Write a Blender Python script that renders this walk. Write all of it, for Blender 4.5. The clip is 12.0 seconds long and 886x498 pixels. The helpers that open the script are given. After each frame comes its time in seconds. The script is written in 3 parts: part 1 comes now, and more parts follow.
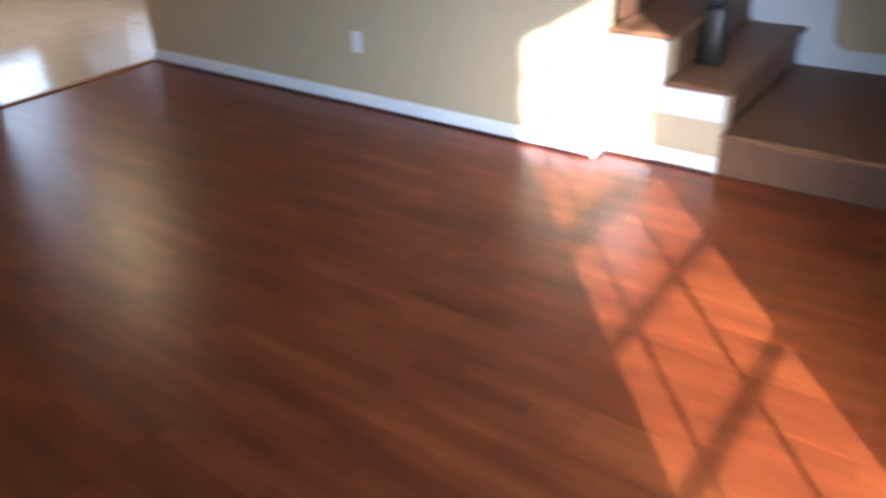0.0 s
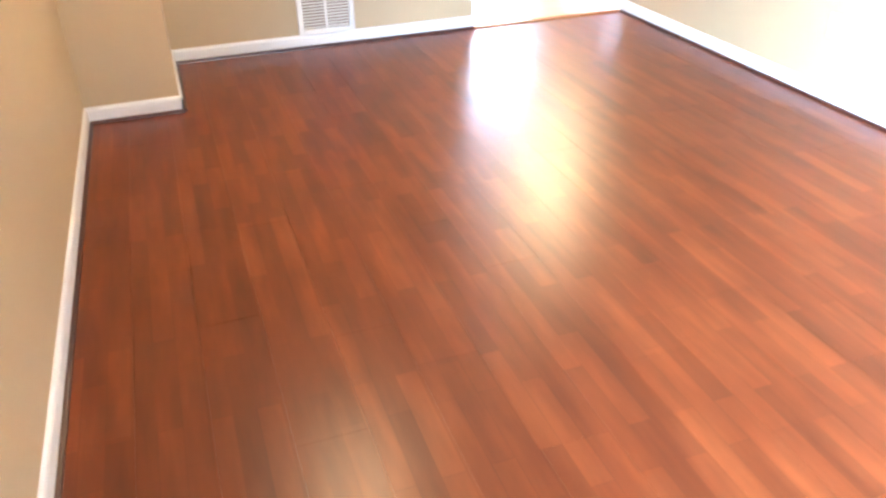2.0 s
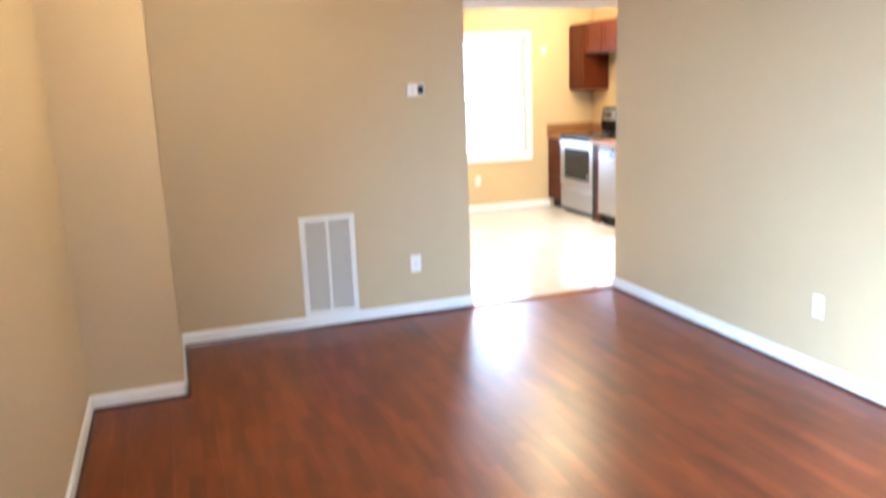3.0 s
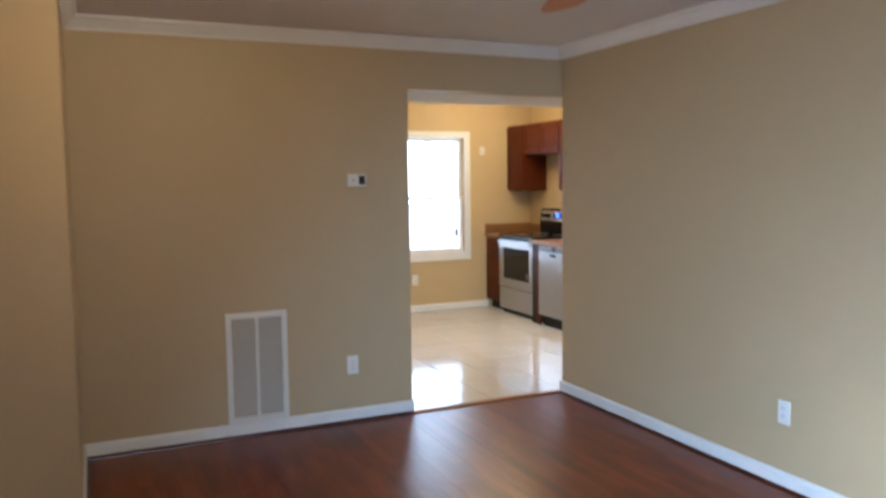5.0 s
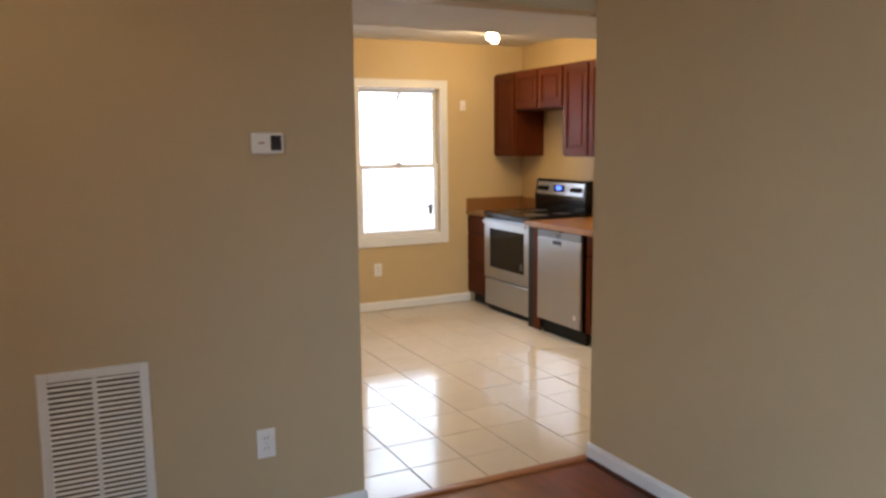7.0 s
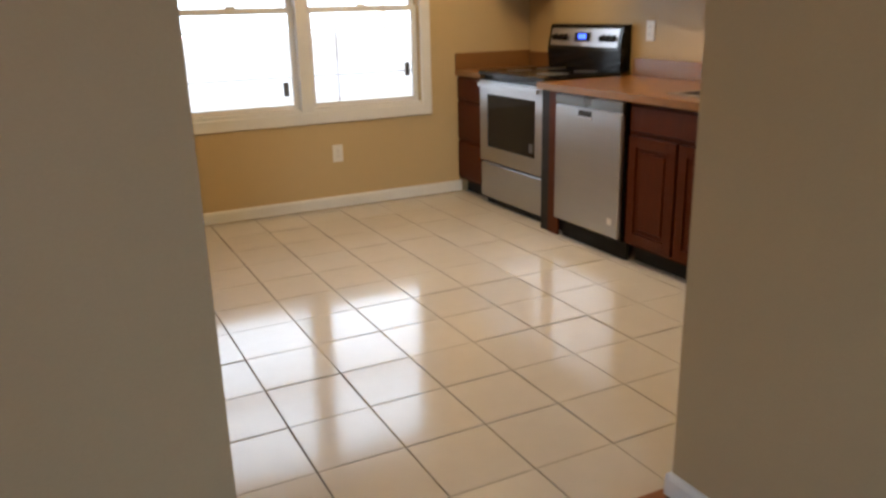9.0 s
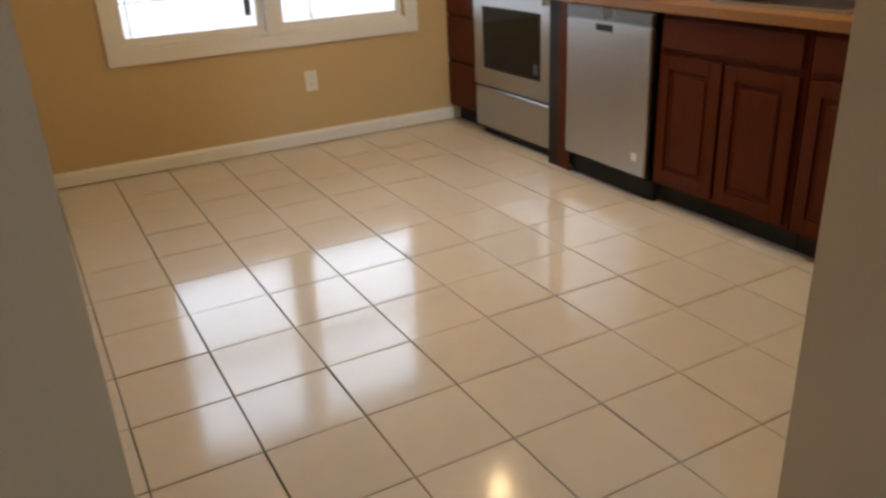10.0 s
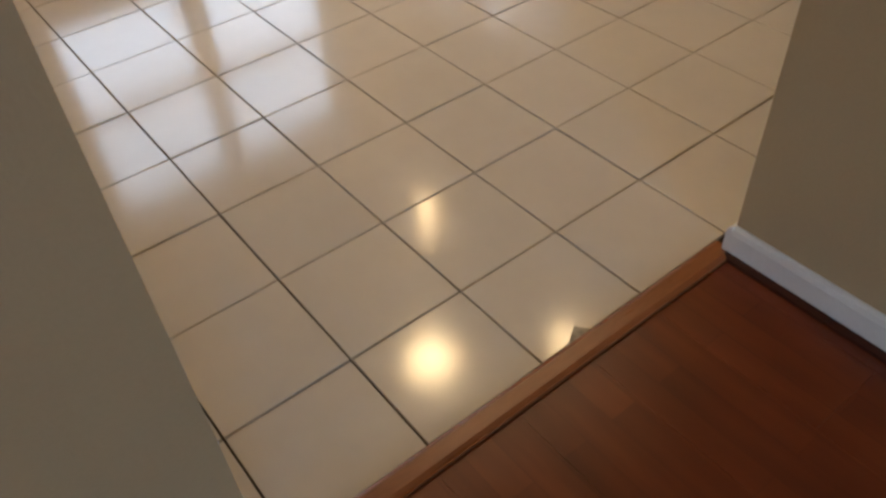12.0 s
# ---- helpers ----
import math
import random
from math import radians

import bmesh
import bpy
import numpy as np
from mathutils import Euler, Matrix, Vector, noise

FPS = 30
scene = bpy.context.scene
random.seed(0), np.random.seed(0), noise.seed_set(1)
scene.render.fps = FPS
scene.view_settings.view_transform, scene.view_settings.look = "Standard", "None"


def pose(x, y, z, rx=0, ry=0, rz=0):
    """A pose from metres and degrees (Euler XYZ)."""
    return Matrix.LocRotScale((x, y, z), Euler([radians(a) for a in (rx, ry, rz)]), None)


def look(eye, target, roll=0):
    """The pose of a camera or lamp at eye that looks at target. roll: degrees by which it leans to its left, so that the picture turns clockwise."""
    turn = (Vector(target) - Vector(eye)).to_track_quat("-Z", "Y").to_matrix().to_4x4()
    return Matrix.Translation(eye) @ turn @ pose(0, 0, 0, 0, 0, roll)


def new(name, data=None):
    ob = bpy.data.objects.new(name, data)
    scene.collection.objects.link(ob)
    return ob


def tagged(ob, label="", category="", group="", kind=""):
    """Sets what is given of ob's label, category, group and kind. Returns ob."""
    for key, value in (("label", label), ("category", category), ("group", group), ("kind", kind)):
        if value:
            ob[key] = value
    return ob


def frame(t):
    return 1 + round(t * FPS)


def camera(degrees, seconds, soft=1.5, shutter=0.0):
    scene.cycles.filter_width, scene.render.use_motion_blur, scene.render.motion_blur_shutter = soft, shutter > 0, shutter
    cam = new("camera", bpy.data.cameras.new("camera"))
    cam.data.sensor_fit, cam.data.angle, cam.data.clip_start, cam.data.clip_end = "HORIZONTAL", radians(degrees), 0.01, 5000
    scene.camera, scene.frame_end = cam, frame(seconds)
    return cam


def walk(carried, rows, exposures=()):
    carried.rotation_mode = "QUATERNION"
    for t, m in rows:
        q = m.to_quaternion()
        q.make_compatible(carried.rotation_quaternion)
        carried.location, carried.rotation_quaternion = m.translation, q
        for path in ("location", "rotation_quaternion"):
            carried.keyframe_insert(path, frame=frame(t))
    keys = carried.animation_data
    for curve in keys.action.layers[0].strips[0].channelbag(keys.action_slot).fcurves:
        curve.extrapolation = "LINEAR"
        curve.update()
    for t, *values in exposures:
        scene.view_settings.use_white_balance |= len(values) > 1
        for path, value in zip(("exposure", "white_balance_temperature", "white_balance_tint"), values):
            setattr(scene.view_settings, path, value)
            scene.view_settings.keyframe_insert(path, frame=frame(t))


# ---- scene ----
cam = camera(59.1, 12.0, soft=2.6, shutter=0.5)
PATH = [
    (0, (-3.217, -4.965, 1.529), (-1.84, -3.911, 0.533), -2.7),
    (0.5, (-3.056, -4.938, 1.449), (-2.042, -3.541, 0.439), -1.3),
    (1, (-3.077, -4.978, 1.412), (-2.269, -3.439, 0.423), -1.7),
    (1.5, (-3.09, -4.974, 1.429), (-2.42, -3.389, 0.411), -1.3),
    (2, (-3.081, -4.966, 1.462), (-2.531, -3.344, 0.429), -1.4),
    (2.5, (-3.026, -4.94, 1.605), (-2.482, -3.188, 0.808), -2.4),
    (3, (-3.052, -4.976, 1.593), (-2.419, -3.128, 1.165), -2.2),
    (3.2, (-3.101, -4.955, 1.563), (-2.433, -3.095, 1.26), -1.9),
    (4.8, (-3.047, -4.757, 1.534), (-2.251, -2.926, 1.415), -0.6),
    (5, (-3.017, -4.661, 1.51), (-2.197, -2.845, 1.337), -0.7),
    (5.5, (-2.892, -4.231, 1.502), (-1.971, -2.474, 1.248), -1.1),
    (6, (-2.708, -3.812, 1.508), (-1.789, -2.052, 1.26), -1.8),
    (6.5, (-2.537, -3.347, 1.503), (-1.586, -1.604, 1.263), -2.6),
    (7, (-2.219, -2.928, 1.516), (-1.339, -1.152, 1.247), -0.6),
    (7.2, (-2.122, -2.768, 1.492), (-1.247, -0.997, 1.181), -0.8),
    (9, (-1.371, -1.394, 1.304), (-0.514, 0.314, 0.714), -1.4),
    (9.5, (-1.226, -1.07, 1.299), (-0.485, 0.648, 0.594), -3.2),
    (10, (-1.157, -0.811, 1.258), (-0.299, 0.812, 0.465), -2.8),
    (10.5, (-1.203, -0.638, 1.286), (-0.245, 0.818, 0.305), -4.7),
    (11, (-1.216, -0.62, 1.27), (-0.246, 0.711, 0.134), -5.1),
    (11.5, (-1.231, -0.626, 1.264), (-0.359, 0.613, -0.041), -5.1),
    (12, (-1.222, -0.639, 1.255), (-0.391, 0.531, -0.139), -4.1),
]
EXPOSURES = [(0.0, 2.32, 5500, 18), (1.0, 3.62, 6000, 18), (2.0, 4.85, 5650, 17), (2.5, 4.8, 5350, 15), (3.2, 3.95, 5250, 13), (5.0, 2.83, 5400, 13), (7.0, 2.55, 6150, 17), (9.0, 2.25, 6350, 16), (12.0, 1.95, 6150, 17)]
walk(cam, [(t, look(eye, target, roll)) for t, eye, target, roll in PATH], EXPOSURES)

# ---- world, sun, large lights ----
world = bpy.data.worlds.new("world")
scene.world = world
world.use_nodes = True
sky = world.node_tree.nodes.new("ShaderNodeTexSky")
sky.sky_type, sky.sun_disc = "NISHITA", False
sky.sun_elevation, sky.sun_rotation = radians(20), radians(229.5)
world.node_tree.links.new(sky.outputs[0], world.node_tree.nodes["Background"].inputs[0])
world.node_tree.nodes["Background"].inputs[1].default_value = 0.05
sun_data = bpy.data.lights.new("sun", "SUN")
sun_data.energy, sun_data.angle, sun_data.color = 5.0, radians(0.8), (1.0, 0.96, 0.91)
sun = new("sun", sun_data)
sun.matrix_world = look((-40, -34, 19), (0, 0, 0))


def area_lamp(name, at, target, w, h, watts, colour, spread=180):
    d = bpy.data.lights.new(name, "AREA")
    d.shape, d.size, d.size_y, d.energy, d.color, d.spread = "RECTANGLE", w, h, watts, colour, radians(spread)
    ob = new(name, d)
    ob.matrix_world = look(at, target)
    return ob


def bulb_lamp(name, at, watts, colour, radius=0.05):
    d = bpy.data.lights.new(name, "POINT")
    d.energy, d.color, d.shadow_soft_size = watts, colour, radius
    ob = new(name, d)
    ob.location = at
    return ob


# daylight that the sky sends through the two window openings
area_lamp("front_window_light", (-2.77, -5.69, 1.175), (0, -2.5, -0.4), 0.9, 1.75, 7.5, (0.5, 0.76, 1.0), 80)
area_lamp("kitchen_window_light", (0.16, 3.6, 1.38), (0.0, 0, 0.6), 1.6, 1.3, 0.38, (0.6, 0.8, 1.0))
WARM = (1.0, 0.72, 0.36)
bulb_lamp("kitchen_bulb_light", (1.05, 2.72, 2.22), 0.33, WARM)
bulb_lamp("kitchen_globe_light", (0.33, 1.73, 2.2), 0.9, WARM, 0.1)
bulb_lamp("kitchen_spot_light", (1.0, 1.33, 2.29), 0.3, WARM, 0.05)
bulb_lamp("living_bulb_light", (-2.52, -1.62, 2.2), 0.16, (1.0, 0.72, 0.38), 0.08)


# ---- materials ----
def material(name, colour, rough=0.6, metal=0.0, vary=0.08, scale=4.0, grain=60.0, bump=0.05, stretch=(1, 1, 1), random_piece=0.0, spec=0.5, coat=0.0):
    m = bpy.data.materials.new(name)
    m.use_nodes = True
    nt = m.node_tree
    b = nt.nodes["Principled BSDF"]
    N, L = nt.nodes.new, nt.links.new
    geo = N("ShaderNodeNewGeometry")
    mp = N("ShaderNodeMapping")
    mp.inputs["Scale"].default_value = stretch
    L(geo.outputs["Position"], mp.inputs["Vector"])
    big, small = N("ShaderNodeTexNoise"), N("ShaderNodeTexNoise")
    big.inputs["Scale"].default_value, small.inputs["Scale"].default_value = scale, grain
    big.inputs["Detail"].default_value, small.inputs["Detail"].default_value = 4, 3
    L(mp.outputs[0], big.inputs["Vector"])
    L(mp.outputs[0], small.inputs["Vector"])
    add = N("ShaderNodeMath")
    add.operation = "ADD"
    L(big.outputs[0], add.inputs[0])
    L(small.outputs[0], add.inputs[1])
    last = add.outputs[0]
    if random_piece:
        info = N("ShaderNodeObjectInfo")
        mul = N("ShaderNodeMath")
        mul.operation, mul.inputs[1].default_value = "MULTIPLY", random_piece
        L(info.outputs["Random"], mul.inputs[0])
        add2 = N("ShaderNodeMath")
        add2.operation = "ADD"
        L(last, add2.inputs[0])
        L(mul.outputs[0], add2.inputs[1])
        last = add2.outputs[0]
    rng = N("ShaderNodeMapRange")
    rng.inputs[1].default_value, rng.inputs[2].default_value = 0.6, 1.4 + random_piece
    rng.inputs[3].default_value, rng.inputs[4].default_value = 1 - vary, 1 + vary
    L(last, rng.inputs[0])
    mix = N("ShaderNodeVectorMath")
    mix.operation = "SCALE"
    mix.inputs[0].default_value = colour
    L(rng.outputs[0], mix.inputs["Scale"])
    L(mix.outputs[0], b.inputs["Base Color"])
    rr = N("ShaderNodeMapRange")
    rr.inputs[1].default_value, rr.inputs[2].default_value = 0.3, 0.7
    rr.inputs[3].default_value, rr.inputs[4].default_value = rough * 0.88, min(1, rough * 1.12)
    L(big.outputs[0], rr.inputs[0])
    L(rr.outputs[0], b.inputs["Roughness"])
    b.inputs["Metallic"].default_value = metal
    b.inputs["Specular IOR Level"].default_value = spec
    b.inputs["Coat Weight"].default_value = coat
    if bump:
        bp = N("ShaderNodeBump")
        bp.inputs["Strength"].default_value, bp.inputs["Distance"].default_value = bump, 0.004
        L(small.outputs[0], bp.inputs["Height"])
        L(bp.outputs[0], b.inputs["Normal"])
    return m


def laminate_material():
    """Red-brown three-strip laminate: short strips of uneven tone along the room."""
    m = bpy.data.materials.new("cherry_laminate")
    m.use_nodes = True
    nt = m.node_tree
    b = nt.nodes["Principled BSDF"]
    N, L = nt.nodes.new, nt.links.new
    geo = N("ShaderNodeNewGeometry")
    sep, com = N("ShaderNodeSeparateXYZ"), N("ShaderNodeCombineXYZ")
    L(geo.outputs["Position"], sep.inputs[0])
    L(sep.outputs["Y"], com.inputs["X"])
    L(sep.outputs["X"], com.inputs["Y"])
    br = N("ShaderNodeTexBrick")
    br.offset, br.offset_frequency = 0.37, 2
    br.inputs["Color1"].default_value = (0, 0, 0, 1)
    br.inputs["Color2"].default_value = (1, 1, 1, 1)
    br.inputs["Mortar"].default_value = (0.1, 0.1, 0.1, 1)
    br.inputs["Scale"].default_value = 1.0
    br.inputs["Mortar Size"].default_value = 0.0012
    br.inputs["Brick Width"].default_value = 0.41
    br.inputs["Row Height"].default_value = 0.065
    L(com.outputs[0], br.inputs["Vector"])
    mp = N("ShaderNodeMapping")
    mp.inputs["Scale"].default_value = (2.2, 15, 1)
    L(com.outputs[0], mp.inputs["Vector"])
    grain = N("ShaderNodeTexNoise")
    grain.inputs["Scale"].default_value, grain.inputs["Detail"].default_value, grain.inputs["Roughness"].default_value = 1.6, 3, 0.5
    L(mp.outputs[0], grain.inputs["Vector"])
    mp2 = N("ShaderNodeMapping")
    mp2.inputs["Scale"].default_value = (1.7, 9, 1)
    L(com.outputs[0], mp2.inputs["Vector"])
    blot = N("ShaderNodeTexNoise")
    blot.inputs["Scale"].default_value, blot.inputs["Detail"].default_value = 1.3, 3
    L(mp2.outputs[0], blot.inputs["Vector"])
    info = N("ShaderNodeObjectInfo")

    def weigh(a, k):
        n = N("ShaderNodeMath")
        n.operation, n.inputs[1].default_value = "MULTIPLY", k
        L(a, n.inputs[0])
        return n.outputs[0]

    def plus(a, c):
        n = N("ShaderNodeMath")
        n.operation = "ADD"
        L(a, n.inputs[0])
        L(c, n.inputs[1])
        return n.outputs[0]

    total = plus(plus(weigh(br.outputs["Color"], 0.17), weigh(grain.outputs[0], 0.22)), plus(weigh(blot.outputs[0], 0.5), weigh(info.outputs["Random"], 0.09)))
    ramp = N("ShaderNodeValToRGB")
    e = ramp.color_ramp.elements
    e[0].position, e[0].color = 0.26, (0.085, 0.017, 0.0048, 1)
    e[1].position, e[1].color = 0.76, (0.26, 0.063, 0.0145, 1)
    mid = ramp.color_ramp.elements.new(0.5)
    mid.color = (0.155, 0.032, 0.0078, 1)
    L(total, ramp.inputs[0])
    L(ramp.outputs[0], b.inputs["Base Color"])
    rr = N("ShaderNodeMapRange")
    rr.inputs[1].default_value, rr.inputs[2].default_value, rr.inputs[3].default_value, rr.inputs[4].default_value = 0.3, 0.7, 0.295, 0.33
    L(grain.outputs[0], rr.inputs[0])
    L(rr.outputs[0], b.inputs["Roughness"])
    b.inputs["Specular IOR Level"].default_value = 0.4
    return m


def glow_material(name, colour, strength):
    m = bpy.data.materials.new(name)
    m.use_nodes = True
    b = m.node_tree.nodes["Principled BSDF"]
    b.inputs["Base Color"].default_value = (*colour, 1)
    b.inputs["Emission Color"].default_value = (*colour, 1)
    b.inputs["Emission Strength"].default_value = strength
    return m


def glass_material(name, colour=(1, 1, 1), rough=0.0):
    m = bpy.data.materials.new(name)
    m.use_nodes = True
    b = m.node_tree.nodes["Principled BSDF"]
    b.inputs["Base Color"].default_value = (*colour, 1)
    b.inputs["Transmission Weight"].default_value = 1.0
    b.inputs["Roughness"].default_value = rough
    b.inputs["IOR"].default_value = 1.1
    return m


LAMINATE = laminate_material()
WALL = material("tan_wall_paint", (0.50, 0.388, 0.23), 0.5, vary=0.04, scale=1.3, grain=140, bump=0.12)
KWALL = material("golden_wall_paint", (0.56, 0.42, 0.22), 0.5, vary=0.04, scale=1.3, grain=140, bump=0.12)
CEIL = material("ceiling_paint", (0.74, 0.72, 0.69), 0.8, vary=0.03, scale=2, grain=90, bump=0.2)
TRIM = material("white_trim_paint", (0.78, 0.78, 0.76), 0.35, vary=0.04, scale=6, grain=80, bump=0.03)
SHOE = material("dark_red_shoe_wood", (0.05, 0.012, 0.007), 0.35, vary=0.25, scale=5, stretch=(1, 1, 4))
THRESH = material("threshold_wood", (0.27, 0.09, 0.028), 0.3, vary=0.25, scale=6, grain=40, stretch=(0.6, 9, 9))
CHERRY = material("cherry_cabinet_wood", (0.08, 0.0165, 0.0042), 0.42, vary=0.16, scale=5, grain=14, bump=0.005, stretch=(6, 6, 0.7), spec=0.12)
# near-black puts the shade of toe kicks, slots and recesses into the colour
CAVITY = material("recess_shade_black", (0.012, 0.011, 0.01), 0.8, vary=0.2)
TILE = material("cream_glazed_tile", (0.67, 0.63, 0.575), 0.12, vary=0.05, scale=3, grain=14, bump=0.025, random_piece=0.5)
GROUT = material("dark_grout", (0.07, 0.052, 0.038), 0.85, vary=0.4, scale=8, grain=120)
STEEL = material("brushed_stainless", (0.43, 0.43, 0.435), 0.34, 0.95, vary=0.05, scale=3, grain=40, bump=0.03, stretch=(1, 1, 30))
SINKSTEEL = material("dull_sink_steel", (0.3, 0.28, 0.25), 0.3, 0.9, vary=0.1)
BLACK = material("black_enamel", (0.008, 0.008, 0.009), 0.18, vary=0.15, spec=0.25)
OVENGLASS = material("oven_window_glass", (0.014, 0.012, 0.01), 0.08, vary=0.1, bump=0, spec=0.25)
GREYBTN = material("grey_control_panel", (0.16, 0.17, 0.18), 0.3, 0.6, vary=0.08)
COUNTER = material("brown_speckled_laminate", (0.25, 0.118, 0.036), 0.33, vary=0.24, scale=90, grain=260, bump=0.01)
PLASTIC = material("white_plastic", (0.8, 0.79, 0.76), 0.35, vary=0.03, bump=0.01)
VENTMETAL = material("white_vent_enamel", (0.76, 0.75, 0.71), 0.4, vary=0.04)
TREADWOOD = material("oak_tread_wood", (0.16, 0.07, 0.028), 0.5, vary=0.3, scale=4, grain=30, stretch=(0.7, 7, 7))
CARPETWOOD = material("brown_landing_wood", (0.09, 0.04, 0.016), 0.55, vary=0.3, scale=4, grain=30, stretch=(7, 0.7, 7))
IRON = material("black_newel_paint", (0.015, 0.013, 0.012), 0.4, vary=0.2)
BLADE = material("maple_fan_blade", (0.6, 0.25, 0.1), 0.4, vary=0.2, scale=4, grain=40)
BRASS = material("aged_bronze", (0.1, 0.06, 0.035), 0.35, 0.8)
BULB = glow_material("lit_frosted_glass", (1.0, 0.72, 0.34), 10)
BLUE = glow_material("blue_display", (0.05, 0.12, 1.0), 0.75)
GLASS = glass_material("window_glass")
YARD = material("pale_concrete_yard", (0.3, 0.29, 0.27), 0.9, vary=0.4, scale=0.6, grain=8, bump=0.3)
BARK = material("bark", (0.42, 0.39, 0.34), 0.9, vary=0.4, scale=5, grain=30, bump=0.4)
LEAF = material("leaf_green", (0.12, 0.15, 0.08), 0.6, vary=0.4, scale=2, grain=10, bump=0)
GALV = material("dark_painted_rail", (0.07, 0.07, 0.072), 0.5)


# ---- mesh helpers ----
def add_box(bm, a, b, bevel=0.0, seg=1):
    vs = bmesh.ops.create_cube(bm, size=1)["verts"]
    for v in vs:
        v.co = Vector([(a[i] + b[i]) / 2 + v.co[i] * (b[i] - a[i]) for i in range(3)])
    if bevel:
        es = list({e for v in vs for e in v.link_edges})
        bmesh.ops.bevel(bm, geom=es, offset=bevel, segments=seg, affect="EDGES", profile=0.5)
    return bm


def boxes(*specs, bevel=0.0):
    bm = bmesh.new()
    for a, b in specs:
        add_box(bm, a, b, bevel)
    return bm


def add_plate_hole(bm, xs, ys, z0, z1):
    """A slab over xs[0]..xs[3], ys[0]..ys[3] with the middle field cut out, as one shell."""
    lo = [[bm.verts.new((x, y, z0)) for y in ys] for x in xs]
    hi = [[bm.verts.new((x, y, z1)) for y in ys] for x in xs]
    for i in range(3):
        for j in range(3):
            if (i, j) != (1, 1):
                for g in (lo, hi):
                    bm.faces.new((g[i][j], g[i + 1][j], g[i + 1][j + 1], g[i][j + 1]))
    rim = [(i, 0) for i in range(3)] + [(3, j) for j in range(3)] + [(3 - i, 3) for i in range(3)] + [(0, 3 - j) for j in range(3)]
    for ring in (rim, [(1, 1), (2, 1), (2, 2), (1, 2)]):
        for (a, b), (c, d) in zip(ring, ring[1:] + ring[:1]):
            bm.faces.new((lo[a][b], lo[c][d], hi[c][d], hi[a][b]))
    bmesh.ops.recalc_face_normals(bm, faces=bm.faces)
    return bm


def add_rod(bm, p, q, r1, r2=None, n=12):
    p, q = Vector(p), Vector(q)
    r2 = r1 if r2 is None else r2
    m = Matrix.Translation((p + q) / 2) @ (q - p).to_track_quat("Z", "Y").to_matrix().to_4x4()
    bmesh.ops.create_cone(bm, cap_ends=True, segments=n, radius1=r1, radius2=r2, depth=(q - p).length, matrix=m)
    return bm


def add_lathe(bm, profile, centre, n=24):
    """Turn (radius, z) pairs round an upright axis."""
    cx, cy, cz = centre
    rings = [[bm.verts.new((cx + r * math.cos(6.28318 * k / n), cy + r * math.sin(6.28318 * k / n), cz + z)) for k in range(n)] for r, z in profile]
    for a, b in zip(rings, rings[1:]):
        for k in range(n):
            bm.faces.new((a[k], a[(k + 1) % n], b[(k + 1) % n], b[k]))
    bm.faces.new(rings[0])
    bm.faces.new(rings[-1])
    bmesh.ops.recalc_face_normals(bm, faces=bm.faces)
    return bm


def add_run(bm, profile, a, b, out):
    """A moulding from a to b (plan points): profile of (distance from the wall, height), out: the way off the wall."""
    ends = []
    for p in (a, b):
        ends.append([bm.verts.new((p[0] + out[0] * d, p[1] + out[1] * d, z)) for d, z in profile])
    n = len(profile)
    for i in range(n):
        bm.faces.new((ends[0][i], ends[0][(i + 1) % n], ends[1][(i + 1) % n], ends[1][i]))
    bm.faces.new(ends[0])
    bm.faces.new(ends[1])
    bmesh.ops.recalc_face_normals(bm, faces=bm.faces)
    return bm


def mesh_object(name, bm, mat, smooth=False):
    me = bpy.data.meshes.new(name)
    bm.to_mesh(me)
    bm.free()
    if smooth:
        for p in me.polygons:
            p.use_smooth = len(p.vertices) < 8
    me.materials.append(mat)
    return new(name, me)


def structure(name, bm, mat, label, category):
    return tagged(mesh_object(name, bm, mat), label, category, kind="structure")


def thing(name, at, label, category, group=""):
    ob = new(name)
    ob.empty_display_size = 0.1
    ob.location = at
    return tagged(ob, label, category, group)


def part(name, bm, mat, parent, label="", smooth=False):
    """The mesh is given in world metres; it is hung under its parent in place."""
    base = Vector((0, 0, 0))
    up = parent
    while up is not None:
        base += up.location
        up = up.parent
    bmesh.ops.translate(bm, verts=bm.verts, vec=-base)
    ob = mesh_object(name, bm, mat, smooth)
    ob.parent = parent
    if label:
        ob["label"] = label
    return ob


# ---- the plan ----
XL, XN, YN = -3.568, -3.105, -0.857      # left wall, the boxed-out corner
YF = -5.70                              # front wall
JX, HEAD = -1.146, 2.092                # doorway: left jamb, head
ZC, ZK = 2.405, 2.425                    # ceilings
KY, KXL, KXR = 3.621, -2.0, 1.90        # kitchen walls
TH = 0.12
SY, SX0, SXR, RISE = -3.44, 0.10, 1.30, 0.203   # end of the long wall, face and far wall of the stairs, step height

# ---- large structure ----
structure("floor_slab", boxes(((XL - TH, YF - TH, -0.12), (TH, 0.0, -0.012)), ((TH, YF - TH, -0.12), (1.5, -0.72, -0.012)), ((TH, -0.72, -0.12), (KXR + TH, 0.0, -0.012)), ((KXL - TH, 0.0, -0.12), (KXR + TH, KY + TH, -0.012))), GROUT, "dark bedding under the laminate and tiles", "floor")
structure("wall_back", boxes(((XL - TH, 0, 0), (JX, TH, ZC)), ((JX, 0, HEAD), (0.05, TH, ZC))), WALL, "tan painted wall with a cased-free doorway to the kitchen", "wall")
structure("wall_boxed_corner", boxes(((XL, YN, 0), (XN, 0, ZC))), WALL, "tan painted boxed-out wall corner", "wall")
